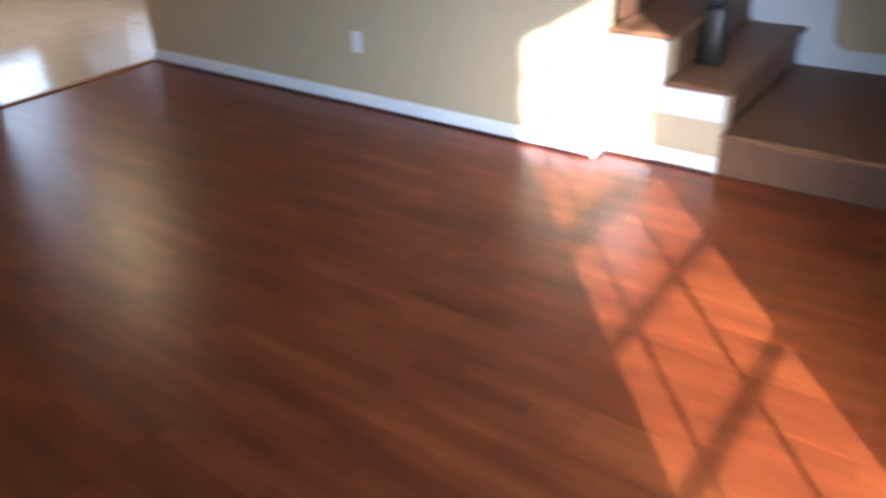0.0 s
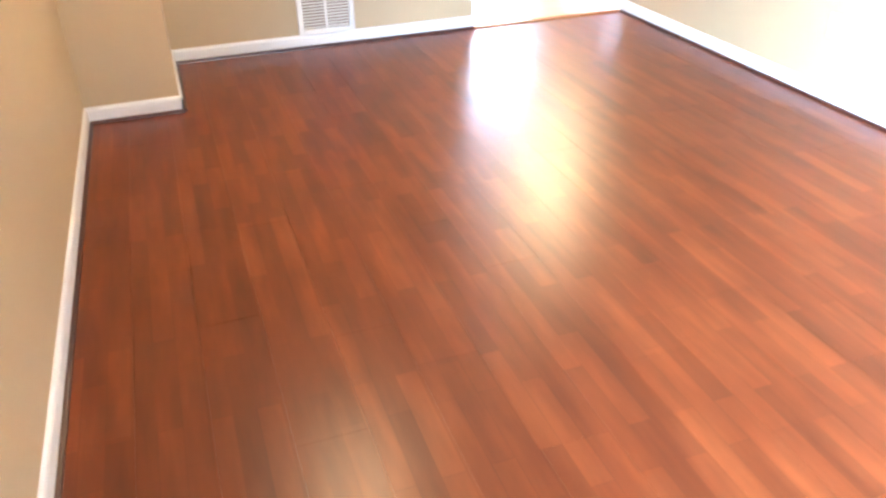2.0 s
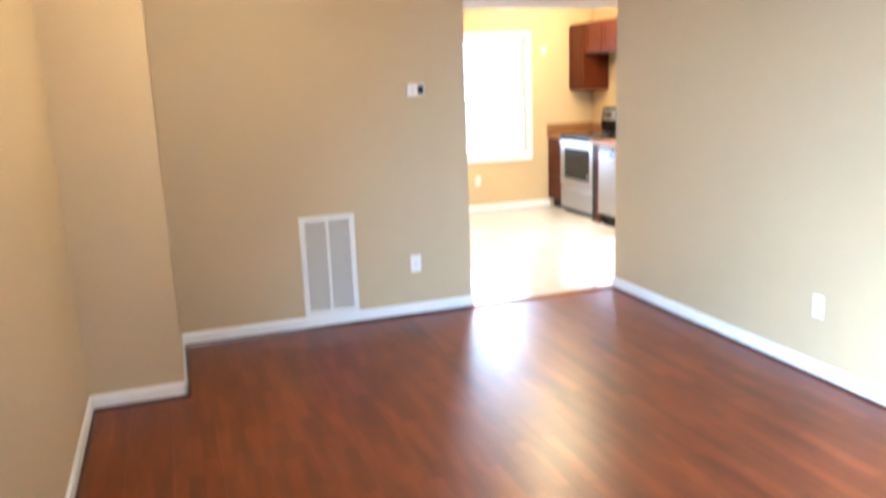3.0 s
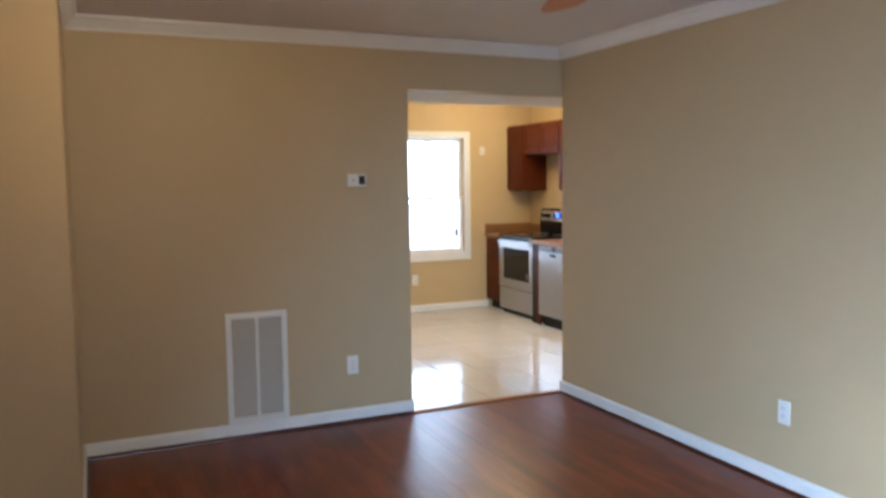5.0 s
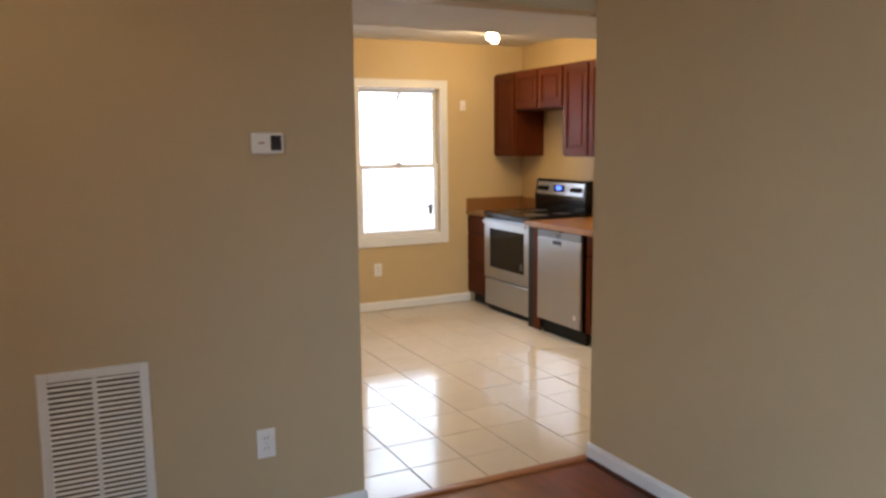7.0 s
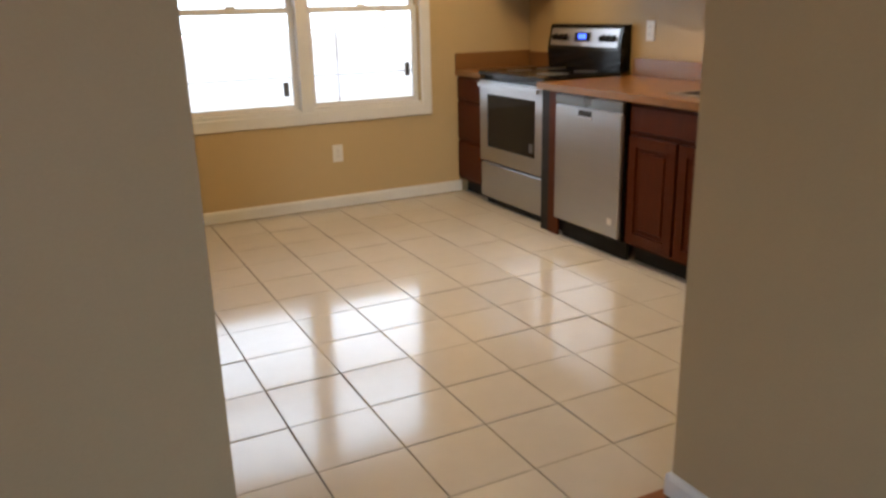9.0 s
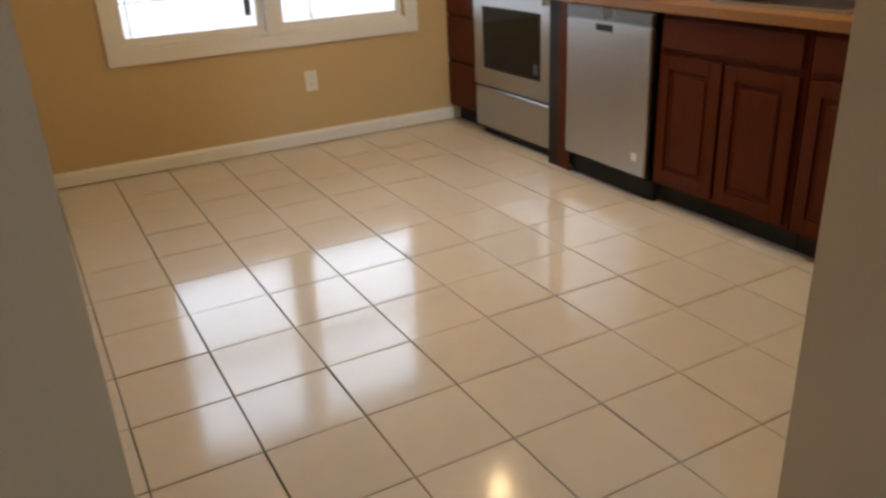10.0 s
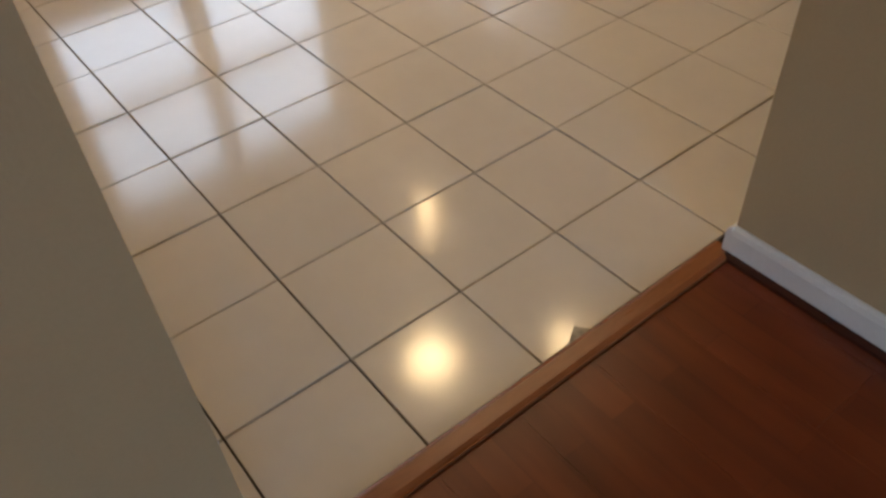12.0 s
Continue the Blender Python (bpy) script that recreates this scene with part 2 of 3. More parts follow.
structure("wall_left", boxes(((XL - TH, YF, 0), (XL, 0, ZC))), WALL, "tan painted long wall", "wall")
structure("wall_right", boxes(((0, SY, 0), (TH, -0.018, ZC)), ((SX0, SY - 0.28, 0), (SX0 + TH, SY, RISE * 3 - 0.029)), ((SX0, SY - 0.56, 0), (SX0 + TH, SY - 0.28, RISE * 2 - 0.029))), WALL, "tan painted wall that steps back and down beside the stairs", "wall")
structure("wall_front", boxes(((XL - TH, YF - TH, 0), (-3.27, YF, ZC)), ((-2.27, YF - TH, 0), (1.5, YF, ZC)), ((-3.27, YF - TH, 0), (-2.27, YF, 0.25)), ((-3.27, YF - TH, 2.1), (-2.27, YF, ZC))), WALL, "tan painted wall with a tall front window", "wall")
structure("wall_stair", boxes(((SXR, YF, 0), (SXR + TH, -2.0, ZC)), ((TH, -2.3, 0), (SXR, -2.18, ZC))), WALL, "tan painted wall beside the staircase", "wall")
structure("ceiling", boxes(((XL - TH, YF - TH, ZC), (TH, TH, ZC + 0.1)), ((TH, YF - TH, ZC), (1.5, -2.0, ZC + 0.1))), CEIL, "matt white painted ceiling", "ceiling")
structure("ceiling_kitchen", boxes(((KXL - TH, TH, ZK), (KXR + TH, KY + TH, ZK + 0.1)), ((TH, -0.72, ZK), (KXR + TH, TH, ZK + 0.1))), CEIL, "matt white kitchen ceiling", "ceiling")
structure("ceiling_soffit", boxes(((KXL, TH, HEAD), (KXR, 0.78, ZK))), CEIL, "lowered matt white soffit inside the kitchen doorway", "ceiling")
WX0, WX1, WZ0, WZ1 = -0.645, 1.005, 0.664, 2.008
structure("wall_kitchen_window", boxes(((KXL - TH, KY, 0), (WX0, KY + TH, ZK)), ((WX1, KY, 0), (KXR + TH, KY + TH, ZK)), ((WX0, KY, 0), (WX1, KY + TH, WZ0)), ((WX0, KY, WZ1), (WX1, KY + TH, ZK))), KWALL, "golden tan kitchen wall round a double window", "wall")
structure("wall_kitchen_right", boxes(((KXR, -0.6, 0), (KXR + TH, KY, ZK))), KWALL, "golden tan kitchen wall behind the counter", "wall")
structure("wall_kitchen_left", boxes(((KXL - TH, TH, 0), (KXL, KY, ZK))), KWALL, "golden tan kitchen wall", "wall")
structure("wall_kitchen_near", boxes(((TH, -0.72, 0), (KXR + TH, -0.6, ZK))), KWALL, "golden tan kitchen wall backing the stairs", "wall")

BASE = [(0, 0), (0.014, 0), (0.014, 0.066), (0.010, 0.078), (0.004, 0.084), (0, 0.084)]
SHOEP = [(0.0145, 0), (0.028, 0), (0.026, 0.008), (0.020, 0.014), (0.0145, 0.016)]
RUNS = [((XN, 0), (JX, 0), (0, -1)), ((XN, 0), (XN, YN - 0.014), (1, 0)), ((XL, YN), (XN + 0.014, YN), (0, -1)), ((XL, YN), (XL, YF), (1, 0)),
        ((0, -0.018), (0, SY), (-1, 0)), ((0, SY), (SX0, SY), (0, -1)), ((SX0, SY), (SX0, SY - 0.56), (-1, 0)), ((XL, YF), (-1.6, YF), (0, 1))]
for a, b, out in RUNS:
    structure("baseboard", add_run(bmesh.new(), BASE, a, b, out), TRIM, "white painted baseboard with an eased top", "baseboard")
    structure("shoe_moulding", add_run(bmesh.new(), SHOEP, a, b, out), SHOE, "dark red-brown shoe moulding along the floor", "trim")
for a, b, out in [((KXL, KY), (1.31, KY), (0, -1)), ((KXL, TH), (KXL, KY), (1, 0))]:
    structure("baseboard_kitchen", add_run(bmesh.new(), [(d, max(z, 0.007)) for d, z in BASE], a, b, out), TRIM, "white painted kitchen baseboard", "baseboard")
structure("baseboard_jamb", add_run(bmesh.new(), BASE, (JX, 0), (JX, TH), (1, 0)), TRIM, "white baseboard return in the doorway", "baseboard")
structure("baseboard_wall_end", add_run(bmesh.new(), BASE, (-0.013, -0.018), (TH, -0.018), (0, 1)), TRIM, "white baseboard return on the wall end", "baseboard")
CROWN = [(0, ZC), (0.075, ZC), (0.072, ZC - 0.012), (0.055, ZC - 0.02), (0.03, ZC - 0.048), (0.014, ZC - 0.06), (0.012, ZC - 0.07), (0, ZC - 0.07)]
for a, b, out in [((XN, 0), (0, 0), (0, -1)), ((XN, 0), (XN, YN - 0.07), (1, 0)), ((XL, YN), (XN + 0.07, YN), (0, -1)), ((XL, YN), (XL, YF), (1, 0)), ((0, 0), (0, SY), (-1, 0))]:
    structure("crown_moulding", add_run(bmesh.new(), CROWN, a, b, out), TRIM, "white crown moulding under the ceiling", "trim")
# doorway threshold strip, bevelled wood
structure("threshold", add_run(bmesh.new(), [(0, 0), (0, 0.008), (0.012, 0.0135), (0.044, 0.0135), (0.054, 0.006), (0.054, 0)], (JX, -0.03), (0.0, -0.03), (0, 1)), THRESH, "orange-brown wooden threshold strip in the doorway", "trim")


# ---- windows ----
def sash(parent, x0, x1, z0, z1, y, rail=0.035, d=0.03):
    f = part("sash", boxes(((x0, y, z0), (x0 + rail, y + d, z1)), ((x1 - rail, y, z0), (x1, y + d, z1)), ((x0 + rail, y, z0), (x1 - rail, y + d, z0 + rail)), ((x0 + rail, y, z1 - rail), (x1 - rail, y + d, z1))), TRIM, parent)
    p = part("pane", boxes(((x0 + rail, y + d / 2 - 0.002, z0 + rail), (x1 - rail, y + d / 2 + 0.002, z1 - rail))), GLASS, f)
    p.visible_shadow = False
    return f


win = tagged(thing("window_1", (0.16, KY, WZ0), "white double window with two hung sashes a side", "window"), kind="structure")
C = 0.075
part("casing", boxes(((WX0 - C, KY - 0.018, WZ0 - C), (WX0, KY, WZ1 + C)), ((WX1, KY - 0.018, WZ0 - C), (WX1 + C, KY, WZ1 + C)), ((WX0, KY - 0.018, WZ1), (WX1, KY, WZ1 + C)), ((WX0, KY - 0.018, WZ0 - C), (WX1, KY, WZ0)), bevel=0.003), TRIM, win)
part("mullion", boxes(((0.138, KY - 0.012, WZ0), (0.218, KY + 0.10, WZ1)), bevel=0.003), TRIM, win)
part("window_sill", boxes(((WX0, KY + 0.0, WZ0 - 0.001), (0.138, KY + TH, WZ0 + 0.02)), ((0.218, KY, WZ0 - 0.001), (WX1, KY + TH, WZ0 + 0.02))), TRIM, win)
for x0, x1 in ((WX0 + 0.004, 0.138), (0.218, WX1 - 0.004)):
    mid = 1.31
    sash(win, x0, x1, WZ0 + 0.02, mid + 0.02, KY + 0.04)
    sash(win, x0, x1, mid - 0.02, WZ1 - 0.004, KY + 0.075)
    tz = 0.775 if x0 < 0 else 0.86
    part("sash_lock", boxes(((x1 - 0.1, KY + 0.03, tz), (x1 - 0.065, KY + 0.04, tz + 0.09)), bevel=0.003), GREYBTN, win, "small grey window tag")
    part("sash_latch", boxes((((x0 + x1) / 2 - 0.03, KY + 0.045, mid + 0.02), ((x0 + x1) / 2 + 0.03, KY + 0.07, mid + 0.035)), bevel=0.003), TRIM, win)

fw = tagged(thing("window_2", (-2.77, YF, 0.25), "tall white front window with a grid of glazing bars", "window"), kind="structure")
X0, X1 = -3.27, -2.27
part("window_frame", boxes(((X0, YF - 0.1, 0.25), (X0 + 0.03, YF - 0.02, 2.1)), ((X1 - 0.03, YF - 0.1, 0.25), (X1, YF - 0.02, 2.1)), ((X0 + 0.03, YF - 0.1, 0.25), (X1 - 0.03, YF - 0.02, 0.29)), ((X0 + 0.03, YF - 0.1, 2.06), (X1 - 0.03, YF - 0.02, 2.1))), TRIM, fw)
part("meeting_rail", boxes(((X0 + 0.03, YF - 0.08, 1.10), (X1 - 0.03, YF - 0.04, 1.165))), TRIM, fw)
for z, w in ((0.65, 0.014), (0.885, 0.01), (1.39, 0.01), (1.62, 0.01), (1.85, 0.01)):
    part("glazing_bar", boxes(((X0 + 0.03, YF - 0.07, z - w), (X1 - 0.03, YF - 0.05, z + w))), TRIM, fw)
for x in (-3.02, -2.66):
    part("glazing_bar", boxes(((x - 0.007, YF - 0.068, 0.29), (x + 0.007, YF - 0.052, 2.06))), TRIM, fw)
pane = part("pane", boxes(((X0 + 0.03, YF - 0.062, 0.29), (X1 - 0.03, YF - 0.058, 2.06))), GLASS, fw)
pane.visible_shadow = False

# ---- stairs ----
st = tagged(thing("staircase", (0.6, -4.0, 0), "wooden staircase with a low landing and brown treads", "stairs"), kind="structure")
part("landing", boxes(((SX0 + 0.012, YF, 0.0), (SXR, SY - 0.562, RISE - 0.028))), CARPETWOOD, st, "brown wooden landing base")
part("landing_tread", boxes(((SX0 - 0.018, YF, RISE - 0.028), (SXR, SY - 0.562, RISE)), bevel=0.009), TREADWOOD, st)
for i in range(6):
    y, z = SY - 0.56 + 0.28 * i, RISE * (i + 2)
    x0 = SX0 - 0.03 if i < 2 else TH
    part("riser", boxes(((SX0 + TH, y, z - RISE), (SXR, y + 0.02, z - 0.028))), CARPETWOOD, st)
    part("tread", boxes(((x0, y - 0.03, z - 0.028), (SXR, y + 0.279, z)), bevel=0.009), TREADWOOD, st)
# white covers just the sunlit part; the shaded part below is left tan
part("stringer_face", boxes(((SX0 - 0.006, SY - 0.565, 0.25), (SX0, SY - 0.28, 2 * RISE - 0.029)), ((SX0 - 0.006, SY - 0.28, 0.32), (SX0, SY - 0.016, 3 * RISE - 0.029))), TRIM, st, "white stringer face, only its sunlit upper part")
sk = bmesh.new()
ring = [(YF, RISE), (-4.02, RISE), (-2.4, 1.45), (-2.4, 1.86), (-4.08, 0.68), (-4.14, 0.61), (-4.17, 0.34), (-4.21, 0.305), (YF, 0.295)]
va = [sk.verts.new((SXR - 0.001, y, z)) for y, z in ring]
vb = [sk.verts.new((SXR - 0.018, y, z)) for y, z in ring]
sk.faces.new(va), sk.faces.new(vb)
for i in range(len(ring)):
    sk.faces.new((va[i], va[(i + 1) % len(ring)], vb[(i + 1) % len(ring)], vb[i]))
bmesh.ops.recalc_face_normals(sk, faces=sk.faces)
part("skirt_board", sk, TRIM, st, "white skirt board that climbs with the stairs")
newel = bmesh.new()
add_box(newel, (0.37, -3.86, 2 * RISE), (0.46, -3.77, 2 * RISE + 0.26), 0.005)
add_lathe(newel, [(0.03, 0), (0.044, 0.03), (0.028, 0.07), (0.036, 0.3), (0.026, 0.5), (0.042, 0.55), (0.03, 0.58)], (0.415, -3.815, 2 * RISE + 0.26))
tagged(mesh_object("newel_post", newel, IRON, True), "black painted turned newel post on the stairs", "post")


# ---- living room fittings ----
def outlet(name_at, axis, group=""):
    """A wall plate with two sockets; axis: the way off the wall."""
    x, y, z = name_at
    ob = thing("wall_outlet", name_at, "white plastic duplex outlet plate on the wall", "outlet", group)
    ax = Vector(axis)
    side = Vector((abs(ax.y), abs(ax.x), 0))

    def slab(w, h, d0, d1, dz=0.0, ds=0.0):
        p = Vector(name_at) + side * ds + Vector((0, 0, dz))
        a = p - side * w / 2 + ax * d0 - Vector((0, 0, h / 2))
        b = p + side * w / 2 + ax * d1 + Vector((0, 0, h / 2))
        return [min(q) for q in zip(a, b)], [max(q) for q in zip(a, b)]
    part("plate", boxes(slab(0.072, 0.116, 0, 0.006), bevel=0.002), PLASTIC, ob)
    for dz in (0.02, -0.02):
        s = part("socket", boxes(slab(0.034, 0.03, 0.006, 0.009, dz), bevel=0.0012), PLASTIC, ob)
        for ds in (-0.007, 0.007):
            part("slot", boxes(slab(0.0025, 0.009, 0.009, 0.0095, dz + 0.002, ds)), CAVITY, s)
    part("screw", boxes(slab(0.005, 0.005, 0.006, 0.0075)), STEEL, ob)
    return ob


outlet((0, -1.969, 0.376), (-1, 0, 0), "living room outlets")
outlet((-1.548, 0, 0.363), (0, -1, 0), "living room outlets")
outlet((0.364, KY, 0.378), (0, -1, 0), "kitchen outlets")
outlet((KXR, 2.315, 1.145), (-1, 0, 0), "kitchen outlets")

VX0, VX1, VZ0, VZ1 = -2.322, -1.96, 0.084, 0.749
vent = thing("return_air_vent", ((VX0 + VX1) / 2, 0, VZ0), "white metal return air grille with two louvre columns", "vent")
vw = 0.033
part("frame", boxes(((VX0, -0.016, VZ0), (VX0 + vw, 0, VZ1)), ((VX1 - vw, -0.016, VZ0), (VX1, 0, VZ1)), ((VX0 + vw, -0.016, VZ0), (VX1 - vw, 0, VZ0 + vw)), ((VX0 + vw, -0.016, VZ1 - vw), (VX1 - vw, 0, VZ1)), bevel=0.003), VENTMETAL, vent)
part("backing", boxes(((VX0 + vw, -0.003, VZ0 + vw), (VX1 - vw, -0.001, VZ1 - vw))), material("vent_dark_filter", (0.16, 0.12, 0.085), 0.9), vent, "dark filter behind the louvres")
vm = (VX0 + VX1) / 2
part("divider", boxes(((vm - 0.008, -0.015, VZ0 + vw), (vm + 0.008, -0.003, VZ1 - vw))), VENTMETAL, vent)
slat_mesh = None
for k in range(32):
    z = VZ0 + vw + (k + 0.5) * (VZ1 - VZ0 - 2 * vw) / 32
    for a in (VX0 + vw, vm + 0.008):
        if slat_mesh is None:
            bm = bmesh.new()
            add_box(bm, (0, -0.0047, -0.0009), (vm - 0.008 - VX0 - vw, 0.0047, 0.0009))
            bmesh.ops.rotate(bm, verts=bm.verts, matrix=Matrix.Rotation(radians(52), 3, "X"))
            slat_mesh = bpy.data.meshes.new("slat")
            bm.to_mesh(slat_mesh)
            bm.free()
            slat_mesh.materials.append(VENTMETAL)
        s = new("slat", slat_mesh)
        s.parent = vent
        s.location = Vector((a, -0.0095, z)) - vent.location

th = thing("thermostat", (-1.4980, 0, 1.5230), "white plastic thermostat with a dark display", "thermostat")
part("body", boxes(((-1.5600, -0.028, 1.4830), (-1.4410, 0, 1.5610)), bevel=0.005), PLASTIC, th)
part("display", boxes(((-1.4900, -0.0295, 1.4950), (-1.4500, -0.0275, 1.5500))), material("dark_display", (0.03, 0.03, 0.03), 0.25), th, "dark grey display")
part("mark", boxes(((-1.5350, -0.0292, 1.5200), (-1.5130, -0.0278, 1.5260))), material("faded_print", (0.3, 0.16, 0.15), 0.6), th, "small faded printed bar")
part("tag", boxes(((-1.4600, -0.031, 1.4780), (-1.4480, -0.0285, 1.4860))), material("yellow_tag", (0.6, 0.5, 0.08), 0.5), th, "small yellow tag")

# ceiling fan
FX, FY, FZ = -1.92, -3.18, 2.04
fan = thing("ceiling_fan", (FX, FY, ZC), "ceiling fan with six maple brown blades", "fan")
part("canopy", add_lathe(bmesh.new(), [(0.03, -0.07), (0.06, -0.04), (0.07, 0.0)], (FX, FY, ZC)), BRASS, fan, smooth=True)
part("downrod", add_rod(bmesh.new(), (FX, FY, ZC - 0.06), (FX, FY, FZ + 0.1), 0.012), BRASS, fan)
part("motor_housing", add_lathe(bmesh.new(), [(0.05, -0.03), (0.1, -0.02), (0.125, 0.03), (0.12, 0.08), (0.06, 0.11), (0.02, 0.115)], (FX, FY, FZ)), BRASS, fan, smooth=True)
for k in range(6):
    bm = bmesh.new()
    out = [(0.2, -0.055), (0.64, -0.07), (0.685, -0.05), (0.70, 0), (0.685, 0.05), (0.64, 0.07), (0.2, 0.055)]
    lo = [bm.verts.new((x, y, -0.003)) for x, y in out]
    hi = [bm.verts.new((x, y, 0.003)) for x, y in out]
    bm.faces.new(lo), bm.faces.new(hi)
    for i in range(7):
        bm.faces.new((lo[i], lo[(i + 1) % 7], hi[(i + 1) % 7], hi[i]))
    bmesh.ops.recalc_face_normals(bm, faces=bm.faces)
    iron = boxes(((0.1, -0.018, 0.002), (0.27, 0.018, 0.008)), bevel=0.002)
    turn = Matrix.Translation((FX, FY, FZ)) @ Matrix.Rotation(radians(67 + 60 * k), 4, "Z") @ Matrix.Rotation(radians(-12), 4, "X")
    bmesh.ops.transform(bm, matrix=turn, verts=bm.verts)
    bmesh.ops.transform(iron, matrix=turn, verts=iron.verts)
    bl = part("blade", bm, BLADE, fan)
    part("blade_iron", iron, BRASS, bl)


def ceiling_light(at, ceiling_z, r, drop, label):
    x, y, _ = at
    ob = thing("ceiling_light", (x, y, ceiling_z), label, "lamp")
    part("base", add_lathe(bmesh.new(), [(r * 0.75, -0.02), (r * 0.85, -0.01), (r * 0.85, 0)], (x, y, ceiling_z)), PLASTIC, ob, smooth=True)
    g = part("globe", add_lathe(bmesh.new(), [(0.004, -drop), (r * 0.45, -drop * 0.95), (r * 0.8, -drop * 0.75), (r, -drop * 0.5), (r * 0.9, -drop * 0.28), (r * 0.7, -0.02)], (x, y, ceiling_z)), BULB, ob, "lit frosted glass globe", smooth=True)
    g.visible_shadow = False
    return ob


ceiling_light((-2.52, -1.62, 0), ZC, 0.075, 0.1, "small round lit ceiling light")
ceiling_light((0.33, 1.73, 0), ZK, 0.14, 0.07, "round frosted kitchen ceiling light, lit")
ceiling_light((1.0, 1.33, 0), ZK, 0.07, 0.10, "small round kitchen ceiling light, lit")
tw = thing("ceiling_light", (1.05, 2.72, ZK), "kitchen ceiling fitting with two bare lit bulbs", "lamp")
part("base", add_lathe(bmesh.new(), [(0.04, -0.02), (0.05, -0.012), (0.055, 0)], (1.05, 2.72, ZK)), PLASTIC, tw, smooth=True)
for dx, dy in ((-0.06, -0.07), (0.06, 0.07)):
    g = part("bulb", add_lathe(bmesh.new(), [(0.004, -0.1), (0.028, -0.092), (0.036, -0.07), (0.028, -0.042), (0.016, -0.015)], (1.05 + dx, 2.72 + dy, ZK)), BULB, tw, "lit frosted bulb", smooth=True)
    g.visible_shadow = False
sm = thing("wall_sensor", (1.24, KY, 1.86), "small white plastic sensor on the kitchen wall", "sensor")
part("body", boxes(((1.213, KY - 0.028, 1.815), (1.266, KY, 1.905)), bevel=0.006), PLASTIC, sm)
part("button", boxes(((1.23, KY - 0.031, 1.835), (1.25, KY - 0.027, 1.855)), bevel=0.002), material("pinkish_button", (0.7, 0.5, 0.45), 0.5), sm)


# ---- kitchen ----
def panel_door(name, parent, x, y0, y1, z0, z1, fr=0.055):
    """A cabinet door facing -x, with a raised centre panel."""
    d = part(name, boxes(((x, y0, z0), (x + 0.019, y0 + fr, z1)), ((x, y1 - fr, z0), (x + 0.019, y1, z1)), ((x, y0 + fr, z0), (x + 0.019, y1 - fr, z0 + fr)), ((x, y0 + fr, z1 - fr), (x + 0.019, y1 - fr, z1)), bevel=0.0012), CHERRY, parent)
    bm = boxes(((x + 0.010, y0 + fr - 0.002, z0 + fr - 0.002), (x + 0.017, y1 - fr + 0.002, z1 - fr + 0.002)))
    add_box(bm, (x + 0.003, y0 + fr + 0.02, z0 + fr + 0.02), (x + 0.012, y1 - fr - 0.02, z1 - fr - 0.02), 0.006)
    part("panel", bm, CHERRY, d)
    return d


def drawer(parent, x, y0, y1, z0, z1):
    bm = boxes(((x, y0, z0), (x + 0.019, y1, z1)), bevel=0.005)
    return part("drawer_front", bm, CHERRY, parent)


CX = 1.245      # face of the base cabinets' frames
TOPZ = 0.88


def base_cabinet(y0, y1, label, cx=CX):
    ob = thing("base_cabinet", (cx + 0.3, (y0 + y1) / 2, 0), label, "cabinet", "base cabinets")
    part("body", boxes(((cx, y0 + 0.001, 0.10), (KXR - 0.002, y1 - 0.001, 0.841))), CHERRY, ob)
    part("toe_kick", boxes(((cx + 0.065, y0 + 0.001, 0.0), (cx + 0.085, y1 - 0.001, 0.10))), CAVITY, ob, "recessed toe kick, its shade painted near-black")
    return ob


c = base_cabinet(3.26, KY - 0.002, "cherry base cabinet with a stack of drawers by the stove", 1.30)
for z0, z1 in ((0.68, 0.825), (0.40, 0.66), (0.12, 0.38)):
    drawer(c, 1.28, 3.275, 3.60, z0, z1)
c = base_cabinet(2.275, 2.465, "narrow cherry filler cabinet between stove and dishwasher")
part("filler", boxes(((CX - 0.012, 2.28, 0.0), (CX, 2.385, 0.838)), bevel=0.002), CHERRY, c)
# solid strip painted near-black where a shaded gap would be
part("side_strip", boxes(((CX - 0.008, 2.387, 0.0), (CX, 2.462, 0.838))), CAVITY, c, "solid near-black strip drawn as a shaded gap beside the stove")
c = base_cabinet(0.965, 1.685, "cherry sink base cabinet with two panelled doors")
drawer(c, CX - 0.02, 0.985, 1.668, 0.695, 0.822)
panel_door("door", c, CX - 0.02, 1.335, 1.668, 0.12, 0.672)
panel_door("door", c, CX - 0.02, 0.985, 1.318, 0.12, 0.672)
c = base_cabinet(0.40, 0.96, "cherry base cabinet with a drawer over one door")
drawer(c, CX - 0.02, 0.42, 0.945, 0.695, 0.822)
panel_door("door", c, CX - 0.02, 0.42, 0.945, 0.12, 0.672)


def counter(y0, y1, cut, label, x0=1.195):
    ob = thing("countertop", (1.55, (y0 + y1) / 2, 0.842), label, "countertop")
    x1 = KXR - 0.001
    if cut:
        part("top", add_plate_hole(bmesh.new(), (x0, 1.33, 1.67, x1), (y0, *cut, y1), 0.842, TOPZ), COUNTER, ob)
    else:
        part("top", boxes(((x0, y0, 0.842), (x1, y1, TOPZ)), bevel=0.005), COUNTER, ob)
    part("backsplash", boxes(((x1 - 0.02, y0 + 0.001, TOPZ), (x1, y1 - 0.022, TOPZ + 0.105)), bevel=0.003), COUNTER, ob)
    return ob


c1 = counter(3.256, KY - 0.001, None, "brown speckled laminate countertop beside the stove", 1.272)
part("side_splash", boxes(((1.275, KY - 0.021, TOPZ), (KXR - 0.001, KY - 0.001, TOPZ + 0.115)), bevel=0.003), COUNTER, c1)
